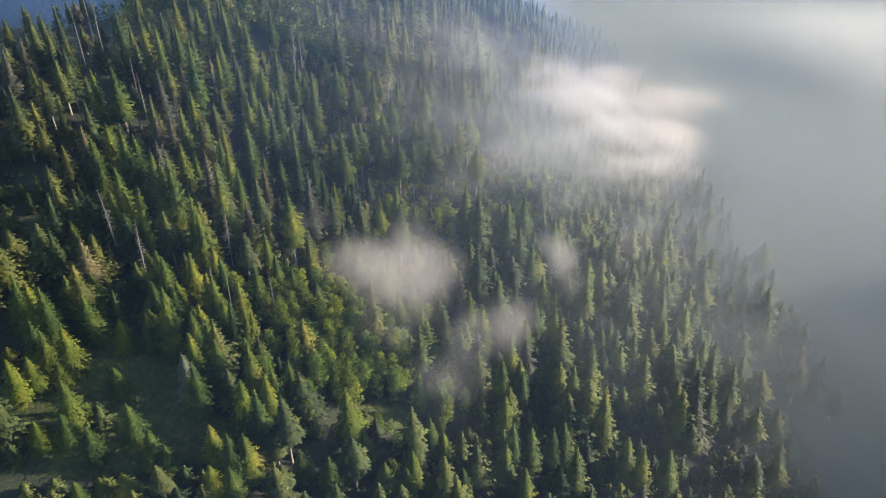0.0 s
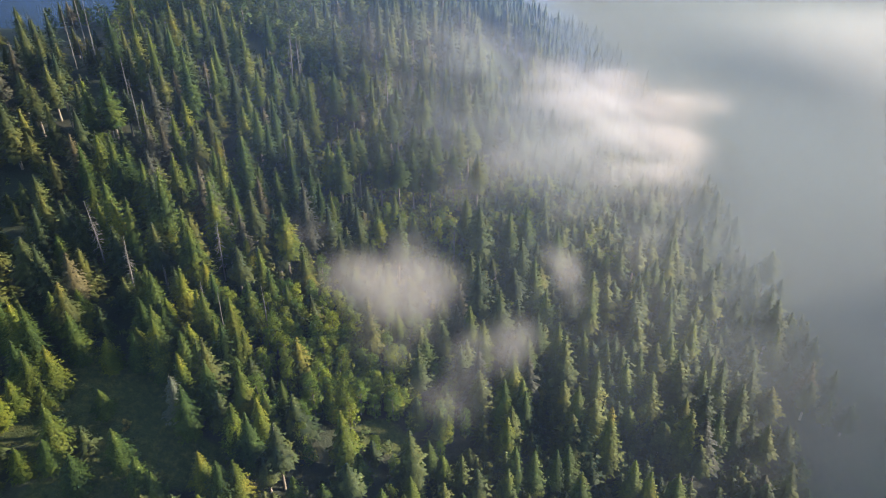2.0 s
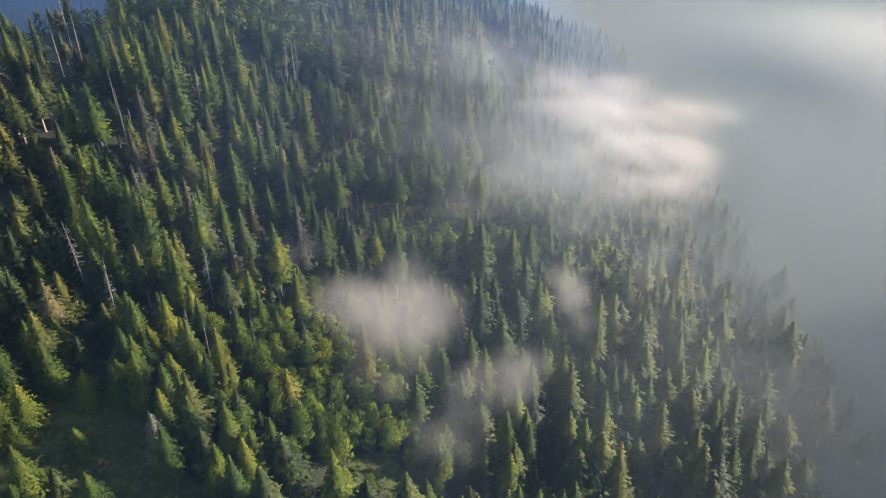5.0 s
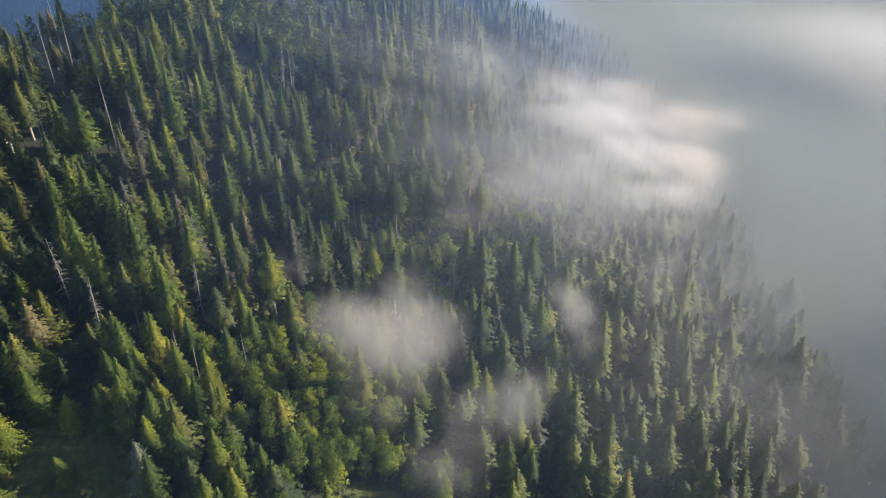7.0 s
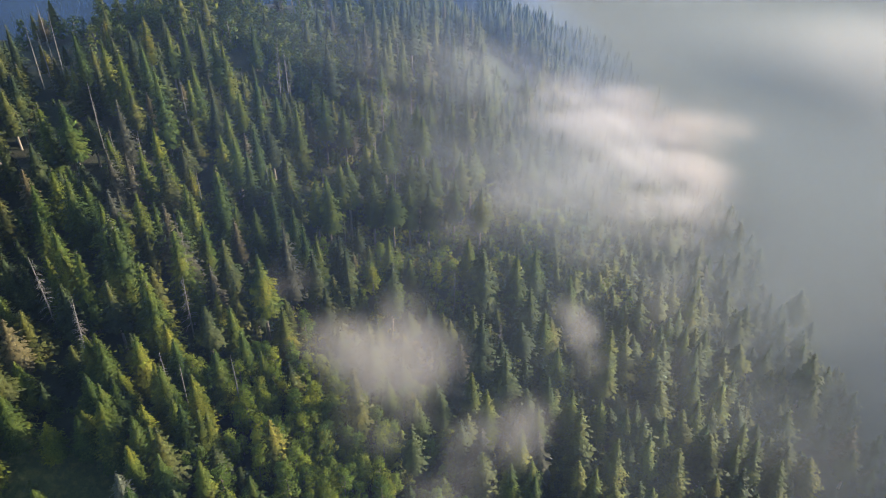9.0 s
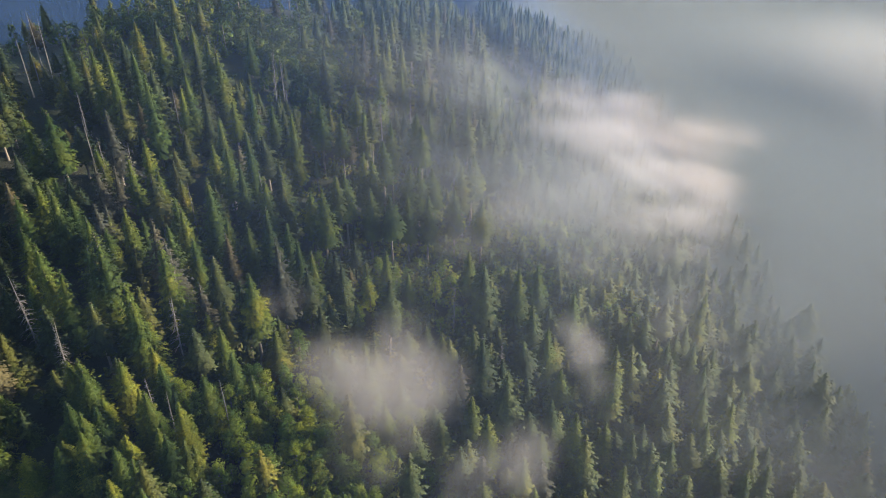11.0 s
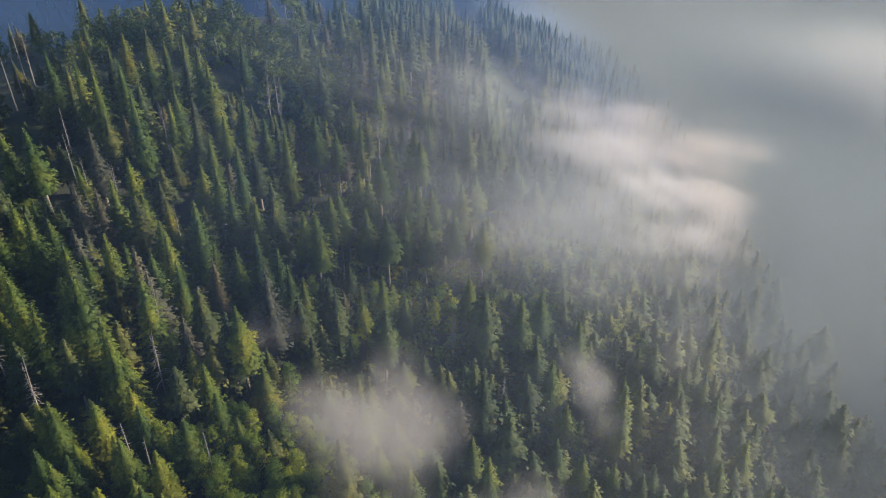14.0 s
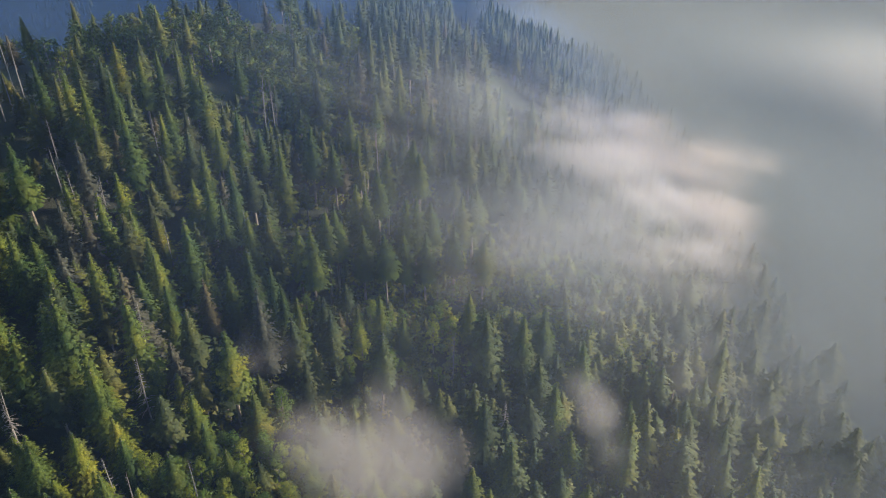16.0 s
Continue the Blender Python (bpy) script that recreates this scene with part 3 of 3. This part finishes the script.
def woods(name, models, places, own, label, category, mats):
    """Many alike trees as one object; models: (vertices, faces, material indices, normals)."""
    V, F, M, N, T, n = [], [], [], [], [], 0
    for x, y, h in places:
        v, f, mi, nv = models[int(rng.integers(len(models)))]
        k, a = h / own, rng.uniform(0, 6.28)
        wide = rng.uniform(0.85, 1.18) * (0.38 + 0.62 * k) * (1.0 if own < 12 else 1.50 if x > 8 and y < 255 else 1.30)
        c, s = math.cos(a) * wide, math.sin(a) * wide
        w = np.stack([v[:, 0] * c - v[:, 1] * s + x, v[:, 0] * s + v[:, 1] * c + y, v[:, 2] * k], 1)
        w[:, 0] += w[:, 2] * rng.uniform(-0.03, 0.03)
        w[:, 2] += float(ground_height(x, y)) - 0.15
        V.append(w)
        c, s = math.cos(a), math.sin(a)
        N.append(np.stack([nv[:, 0] * c - nv[:, 1] * s, nv[:, 0] * s + nv[:, 1] * c, nv[:, 2]], 1))
        F.append(f + n)
        M.append(mi)
        T.append(np.full(len(v), rng.random()))
        n += len(v)
    me = mesh_of(name, np.concatenate(V), np.concatenate(F), mats, True, np.concatenate(N))
    me.polygons.foreach_set("material_index", np.concatenate(M).astype(np.int32))
    me.attributes.new("tone", 'FLOAT', 'POINT').data.foreach_set("value", np.concatenate(T).astype(np.float32))
    return tagged(new(name, me), label, category, kind="stuff")


def model(crown, trunk, leaf, centre=None):
    f, n = outward(crown[0], crown[1], centre)
    g, m = outward(trunk[0], trunk[1])
    v, f = joined([(crown[0], f), (trunk[0], g)])
    return v, f, np.r_[np.full(len(crown[1]), leaf), np.full(len(trunk[1]), 1)], np.concatenate([n, m])


far_models, farther_models = [], []
for r, base, leaf in ((2.7, 0.10, 0), (2.4, 0.22, 0), (2.1, 0.38, 0), (3.0, 0.06, 0), (2.0, 0.42, 0), (2.5, 0.14, 0), (2.3, 0.12, 0), (2.6, 0.16, 0), (2.2, 0.25, 0), (2.3, 0.2, 0), (2.8, 0.12, 0), (2.1, 0.3, 0), (2.0, 0.2, 2)):
    far_models.append(model(spruce_crown(rng, SPRUCE_H, r, base, 27, 8, 6, 0.10, 0.60), spruce_trunk(rng, SPRUCE_H), leaf))
    farther_models.append(model(spruce_crown(rng, SPRUCE_H, 1.05 * r, base, 20, 7, 4, 0.06, 0.80), spruce_trunk(rng, SPRUCE_H), leaf))
far_list = far_spruce + near_spruce[24:]
tall_models = [model(spruce_crown(rng, SPRUCE_H, r, base, 22, 7, 4, 0.15, 0.7, 0.45), spruce_trunk(rng, SPRUCE_H), 0) for r, base in ((1.35, 0.50), (1.5, 0.60), (1.2, 0.42), (1.6, 0.45))]


def tall_stand(x, y):
    return ((x + 8) / 34) ** 2 + ((y - 196) / 30) ** 2 < 1


south_list = []
for iy in range(14):
    for ix in range(20):
        x, y = -76 + 7.6 * ix + rng.uniform(-2.6, 2.6), -40 + 7.2 * iy + rng.uniform(-2.6, 2.6)
        if rng.random() > 0.5:
            south_list.append((x, y, rng.uniform(10, 18)))
woods("tall_spruce_stand", tall_models, [p for p in far_list if tall_stand(p[0], p[1])], SPRUCE_H, "slim tall spruces with long bare trunks", "forest", [NEEDLES, BARK])
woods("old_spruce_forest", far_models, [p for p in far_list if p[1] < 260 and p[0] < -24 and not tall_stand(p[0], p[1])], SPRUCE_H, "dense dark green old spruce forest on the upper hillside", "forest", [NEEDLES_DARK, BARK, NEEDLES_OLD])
woods("spruce_forest", far_models, [p for p in far_list if p[1] < 260 and p[0] >= -24 and not tall_stand(p[0], p[1])], SPRUCE_H, "lighter green spruce forest on the lower hillside", "forest", [NEEDLES, BARK, NEEDLES_OLD])
woods("south_spruce_forest", farther_models, south_list, SPRUCE_H, "spruce forest on the near part of the hillside", "forest", [NEEDLES, BARK, NEEDLES_OLD])
woods("upper_spruce_forest", farther_models, [p for p in far_list if p[1] >= 260], SPRUCE_H, "hazy spruce forest on the far shoulder of the hill", "forest", [NEEDLES, BARK, NEEDLES_OLD])
broad_models = [model(leafy_crown(rng, BROAD_H, r, 0.12, 15, 22, 0.36), leafy_trunk(rng, BROAD_H, r), 0, 0.45 * BROAD_H) for r in (2.5, 3.0)]
brush_list = []
for _ in range(270):
    u, v = rng.normal(size=2) * 0.5
    brush_list.append((15 + 34 * u, 192 + 28 * v, rng.uniform(2.0, 5.2)))
woods("clearing_brush", broad_models, brush_list, BROAD_H, "sunlit yellow-green brush in the clearing", "brush", [LEAVES, BARK])
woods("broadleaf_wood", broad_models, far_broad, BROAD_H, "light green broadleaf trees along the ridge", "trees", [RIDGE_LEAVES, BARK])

# shrubs and young growth on open ground and between the trees
shrub_models = []
for r in (1.1, 1.5, 1.9):
    v, f = leafy_crown(rng, 2.2, r, 0.05, 4, 13, 0.36)
    f, n = outward(v, f, 0.6)
    shrub_models.append((v, f, np.zeros(len(f), int), n))
shrub_places = []
for _ in range(7600):
    x, y = rng.uniform(-120, 75), rng.uniform(70, 300)
    o = float(open_ground(x, y))
    lim = 0.10
    if (x - 14) ** 2 / 1400 + (y - 185) ** 2 / 700 < 1:
        lim = 1.0
    if (x + 63) ** 2 / 500 + (y - 96) ** 2 / 150 < 1:
        lim = 0.05
    if x < -35 and y < 92:
        continue
    if rng.random() < 0.8 * lim:
        shrub_places.append((x, y, rng.uniform(1.0, 3.2)))
for _ in range(2000):
    x, y = rng.uniform(-55, 75), rng.uniform(140, 345)
    if abs(x - 25) < 14 and y > 325:
        continue
    shrub_places.append((x, y, rng.uniform(1.0, 3.0)))
woods("shrubs", shrub_models, shrub_places, 2.2, "low green shrubs and saplings on open ground", "shrubs", [SHRUB_LEAVES, BARK])

# young spruces between the trees
young_models = []
for r in (2.3, 2.9):
    v, f = spruce_crown(rng, SPRUCE_H, r, 0.03, 13, 6, 3, 0.05, 0.9)
    f, n = outward(v, f)
    young_models.append((v, f, np.zeros(len(f), int), n))
young_places = []
for _ in range(950):
    x, y = rng.uniform(-105, 90), rng.uniform(72, 250)
    if float(open_ground(x, y)) < 0.35 or rng.random() < 0.12 or ((x - 5) / 32) ** 2 + ((y - 182) / 20) ** 2 < 1:
        young_places.append((x, y, rng.uniform(2.5, 7.5)))
for _ in range(380):
    x, y = rng.uniform(8, 78), rng.uniform(92, 215)
    young_places.append((x, y, rng.uniform(4.0, 9.0)))
woods("young_spruces", young_models, young_places, SPRUCE_H, "small young spruces growing between the tall trees", "saplings", [NEEDLES])

# woods on the slope across the valley
speck_models = []
for _ in range(3):
    v, f = spruce_crown(rng, SPRUCE_H, 3.6, 0.1, 6, 4, 2, 0.05, 2.2)
    f, n = outward(v, f)
    speck_models.append((v, f, np.zeros(len(f), int), n))
speck_places = []
for _ in range(1200):
    y = rng.uniform(1100, 1750)
    x = rng.uniform(-0.70, 0.15) * y
    if noise.noise(Vector((x * 0.006, y * 0.006, 8))) > -0.25:
        speck_places.append((x, y, rng.uniform(18, 30)))
woods("distant_forest", speck_models, speck_places, SPRUCE_H, "blue-hazed spruce forest on the far valley side", "forest", [FAR_WOODS])


# ---------------------------------------------------------------- mist
def mist_material(name, colour, density, scale, edge, stretch=(1, 1, 1), detail=5.0, turn=0.0):
    """Thin drifting vapour: see-through, with a soft uneven edge. edge: how the cover thins, from the mesh's own 'cover' values."""
    m, nt, nodes, bsdf = material(name)
    nodes.remove(bsdf)
    pos = nodes.new("ShaderNodeNewGeometry").outputs["Position"]
    mp = nodes.new("ShaderNodeMapping")
    mp.vector_type = 'TEXTURE'
    mp.inputs["Scale"].default_value = [1 / a for a in stretch]
    mp.inputs["Rotation"].default_value = (0, 0, turn)
    nt.links.new(pos, mp.inputs["Vector"])
    big = noise_of(nt, scale, detail, 0.55, mp.outputs[0])
    cover = nodes.new("ShaderNodeAttribute")
    cover.attribute_name = "cover"
    c = cover.outputs["Fac"]
    wave = maths(nt, 'MULTIPLY', maths(nt, 'SUBTRACT', big, 0.5), edge)
    a = maths(nt, 'ADD', c, maths(nt, 'MULTIPLY', wave, maths(nt, 'POWER', c, 0.5)), True)
    sm = nodes.new("ShaderNodeMapRange")
    sm.interpolation_type = 'SMOOTHSTEP'
    nt.links.new(a, sm.inputs["Value"])
    alpha = maths(nt, 'MULTIPLY', sm.outputs[0], density, True)
    d, t = nodes.new("ShaderNodeBsdfDiffuse"), nodes.new("ShaderNodeBsdfTranslucent")
    d.inputs["Color"].default_value = t.inputs["Color"].default_value = (*colour, 1)
    both, out = nodes.new("ShaderNodeMixShader"), nodes.new("ShaderNodeMixShader")
    both.inputs[0].default_value = 0.5
    nt.links.new(d.outputs[0], both.inputs[1])
    nt.links.new(t.outputs[0], both.inputs[2])
    clear = nodes.new("ShaderNodeBsdfTransparent")
    nt.links.new(alpha, out.inputs[0])
    nt.links.new(clear.outputs[0], out.inputs[1])
    nt.links.new(both.outputs[0], out.inputs[2])
    nt.links.new(out.outputs[0], nodes["Material Output"].inputs["Surface"])
    return m


def veil(xs, ys, height, cover):
    X, Y, q = sheet(xs, ys)
    return np.stack([X, Y, height(X, Y)], 1), q, cover(X, Y)


def mist(name, veils, mat, label):
    V, F, C, n = [], [], [], 0
    for v, f, c in veils:
        keep = (c[f] > 0.002).any(1)
        V.append(v)
        F.append(f[keep] + n)
        C.append(c)
        n += len(v)
    me = mesh_of(name, np.concatenate(V), np.concatenate(F), [mat], True)
    at = me.attributes.new("cover", 'FLOAT', 'POINT')
    at.data.foreach_set("value", np.concatenate(C).astype(np.float32))
    return tagged(new(name, me), label, "mist", kind="stuff")


def cloud(name, lobes, mat, label, slices=12, normal=(0.30, -0.55, 0.78), step=2.4):
    """A drifting cloud as a stack of thin parallel veils through one soft body; lobes: centre, half sizes, weight."""
    n = np.array(normal) / np.linalg.norm(normal)
    u = np.cross((0.0, 0.0, 1.0), n)
    u /= np.linalg.norm(u)
    v = np.cross(n, u)
    centres, sizes = np.array([b[0:3] for b in lobes], float), np.array([b[3:6] for b in lobes], float)
    spans = []
    for axis in (u, v, n):
        reach = np.sqrt(((sizes * axis) ** 2).sum(1))
        spans.append(((centres @ axis - reach).min(), (centres @ axis + reach).max()))
    veils = []
    for k in range(slices):
        d = spans[2][0] + (spans[2][1] - spans[2][0]) * (k + 0.5) / slices
        A, B, q = sheet(np.arange(spans[0][0] - step, spans[0][1] + 2 * step, step), np.arange(spans[1][0] - step, spans[1][1] + 2 * step, step))
        bend = d + 0.7 * np.sin(A * 0.21 + 1.7 * k) * np.cos(B * 0.17 + 2.3 * k)
        P = A[:, None] * u + B[:, None] * v + bend[:, None] * n
        c = np.zeros(len(P))
        for m, size, b in zip(centres, sizes, lobes):
            c = c + b[6] * np.clip(1 - (((P - m) / size) ** 2).sum(1), 0, 1) ** 1.6
        veils.append((P, q, np.clip(c, 0, 1)))
    return mist(name, veils, mat, label)


WHITE_MIST = mist_material("white_mist", (0.62, 0.58, 0.57), 0.15, 0.09, 2.8, (1, 1, 0.8), 5.0)
BANK_MIST = mist_material("streaked_mist", (0.68, 0.64, 0.645), 0.25, 0.10, 6.5, (0.28, 0.9, 0.8), 5.0, -0.14)
FOG_BANK = mist_material("bright_fog", (0.95, 0.93, 0.925), 0.20, 0.013, 1.2, (0.6, 1, 1), 3.0, -0.30)
VALLEY_MIST = mist_material("valley_mist", (0.71, 0.75, 0.765), 0.23, 0.012, 0.6)
LOW_MIST = mist_material("low_mist", (0.48, 0.57, 0.68), 0.28, 0.035, 1.4)
# blue of the hazy air is put into this veil colour
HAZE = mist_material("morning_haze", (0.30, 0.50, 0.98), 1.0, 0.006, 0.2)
SLOPE_MIST = mist_material("slope_mist", (0.89, 0.90, 0.93), 0.55, 0.028, 1.5, (0.6, 1.0, 0.5))
# dark blue tint of distance painted into the sheets
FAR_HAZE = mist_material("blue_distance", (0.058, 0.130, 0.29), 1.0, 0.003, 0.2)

cloud("mist_wisp", [(-11, 122, 51, 17, 12, 10, 0.95), (-22, 128, 50, 11, 9, 7, 0.55), (-2, 122, 51, 10, 9, 8, 0.6), (-8, 130, 54, 10, 8, 7, 0.5), (-9, 112, 46, 13, 9, 7, 0.4)],
      WHITE_MIST, "soft white mist puff hanging among the treetops", 12)
cloud("mist_wisp", [(8, 106, 46, 11, 7, 7, 0.9), (15, 110, 48, 7, 7, 7, 0.8), (2, 101, 41, 10, 8, 7, 0.55)], WHITE_MIST, "thin trailing mist wisp between the spruces", 8)
cloud("mist_wisp", [(30, 144, 40, 6, 7, 8, 0.8), (27, 148, 42, 5, 6, 5, 0.5), (32, 136, 36, 6, 6, 5, 0.4)], WHITE_MIST, "small upright wisp of mist over the trees", 8, step=1.6)
cloud("mist_wisp", [(36, 132, 32, 7, 6, 4, 0.5), (41, 129, 31, 6, 5, 3.5, 0.35)], WHITE_MIST, "faint shred of mist over the lower spruces", 5, step=1.6)
cloud("mist_wisp", [(52, 158, 36, 6, 7, 9, 0.5), (56, 166, 38, 7, 7, 6, 0.4)], WHITE_MIST, "thin upright mist wisp beside a brownish spruce", 6, step=1.6)
cloud("mist_wisp", [(-34, 153, 47, 9, 8, 6, 0.5), (-40, 150, 46, 8, 7, 5, 0.35)], WHITE_MIST, "faint mist wisp drifting past tall trunks", 6)
cloud("mist_wisp", [(8, 184, 44, 20, 16, 9, 0.6), (22, 196, 46, 20, 15, 9, 0.6), (36, 180, 42, 16, 16, 9, 0.45)], WHITE_MIST, "faint sunlit mist over the brushy clearing", 7)
cloud("mist_wisp", [(-18, 238, 54, 16, 14, 8, 0.30), (-4, 232, 50, 16, 14, 8, 0.34)], WHITE_MIST, "faint mist drifting past the upper trunks", 7)
cloud("mist_bank", [(48, 310, 37, 20, 24, 11, 0.42), (66, 292, 40, 29, 26, 12, 0.5), (82, 270, 42, 32, 22, 11, 0.5), (99, 257, 45, 24, 13, 7, 0.5), (62, 244, 41, 36, 28, 12, 0.55),
      (70, 222, 40, 28, 24, 11, 0.5), (62, 200, 37, 26, 20, 9, 0.34), (42, 258, 42, 26, 34, 12, 0.28), (50, 212, 40, 28, 22, 10, 0.28), (34, 332, 38, 10, 18, 8, 0.3), (84, 236, 40, 22, 16, 9, 0.4)],
      BANK_MIST, "bright streaked mist bank spilling over the slope", 34, (0.34, -0.34, 0.88), 3.4)
cloud("mist_bank", [(265, 380, 34, 150, 120, 24, 0.9), (230, 300, 28, 90, 80, 18, 0.4)], FOG_BANK, "sunlit white mist bank lying in the valley", 14, (0.20, -0.08, 0.975), 10.0)


def low_cover(edge, soft):
    def cover(X, Y):
        line = edge - 22 + 7 * np.sin(Y / 31) - 0.16 * np.clip(Y - 240, 0, 170) - 0.14 * np.clip(Y - 165, 0, 90)
        s = np.clip((X - line) / soft, 0, 1)
        near = (0.35 + 0.65 * np.clip((Y - 130) / 220, 0, 1)) * np.clip(1.15 - (Y - 380) / 420, 0.45, 1)
        return s * s * (3 - 2 * s) * near
    return cover


vx = spaced([(20, 200, 7), (200, 600, 40), (600, 3001, 200)])
vy = spaced([(-200, 40, 40), (40, 400, 9), (400, 1000, 40), (1000, 3001, 200)])
veils = []
for k, (z, edge, soft) in enumerate(((33, 66, 95), (28, 62, 95), (23, 58, 92), (18, 54, 88), (13, 50, 85), (8, 46, 80), (2, 42, 75), (-6, 38, 70))):
    veils.append(veil(vx, vy, lambda X, Y, z=z, k=k: z + 2.5 * np.sin(X / 37 + k) * np.sin(Y / 43 + 2 * k) - 0.02 * np.maximum(0, X - 150), low_cover(edge, soft)))
mist("valley_fog", veils, VALLEY_MIST, "deep grey-blue fog filling the valley below the trees")

# aerial haze painted as tinted sheets, thicker with distance up the hill and over the far valley
veils = []
hx = spaced([(-700, -180, 60), (-180, 140, 14), (140, 1200, 80)])
hy = spaced([(40, 420, 12), (420, 800, 45)])
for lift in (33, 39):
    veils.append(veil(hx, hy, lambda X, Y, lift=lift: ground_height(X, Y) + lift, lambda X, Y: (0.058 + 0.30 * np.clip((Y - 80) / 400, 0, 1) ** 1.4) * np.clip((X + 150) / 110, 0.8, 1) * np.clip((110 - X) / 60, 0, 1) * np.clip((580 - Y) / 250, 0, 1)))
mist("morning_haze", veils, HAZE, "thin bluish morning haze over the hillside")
veils = []
for lift in (4, 8, 12, 16, 21):
    veils.append(veil(hx, hy, lambda X, Y, lift=lift: ground_height(X, Y) + lift, lambda X, Y: 0.205 * np.clip((X + 32) / 36, 0, 1) * (1 - 0.35 * np.clip((X - 25) / 45, 0, 1)) * np.clip(0.25 + (Y - 95) / 130, 0, 1) * np.clip((420 - Y) / 150, 0, 1)))
mist("low_mist", veils, LOW_MIST, "grey mist lying between the trees of the lower slope")
veils = []
for lift in (31, 38):
    veils.append(veil(hx, hy, lambda X, Y, lift=lift: ground_height(X, Y) + lift, lambda X, Y: 0.34 * np.exp(-((X - 30) / 40) ** 2 - ((Y - 192) / 45) ** 2) + 0.09 * np.exp(-((X + 12) / 40) ** 2 - ((Y - 225) / 60) ** 2) + 0.17 * np.exp(-((X - 34) / 34) ** 2 - ((Y - 280) / 45) ** 2) + 0.11 * np.exp(-((X - 45) / 32) ** 2 - ((Y - 125) / 40) ** 2)))
mist("slope_mist", veils, SLOPE_MIST, "thin pale mist veil drifting over the upper slope")
# flat blue sheets that tint the far slope as hazy distance
veils = []
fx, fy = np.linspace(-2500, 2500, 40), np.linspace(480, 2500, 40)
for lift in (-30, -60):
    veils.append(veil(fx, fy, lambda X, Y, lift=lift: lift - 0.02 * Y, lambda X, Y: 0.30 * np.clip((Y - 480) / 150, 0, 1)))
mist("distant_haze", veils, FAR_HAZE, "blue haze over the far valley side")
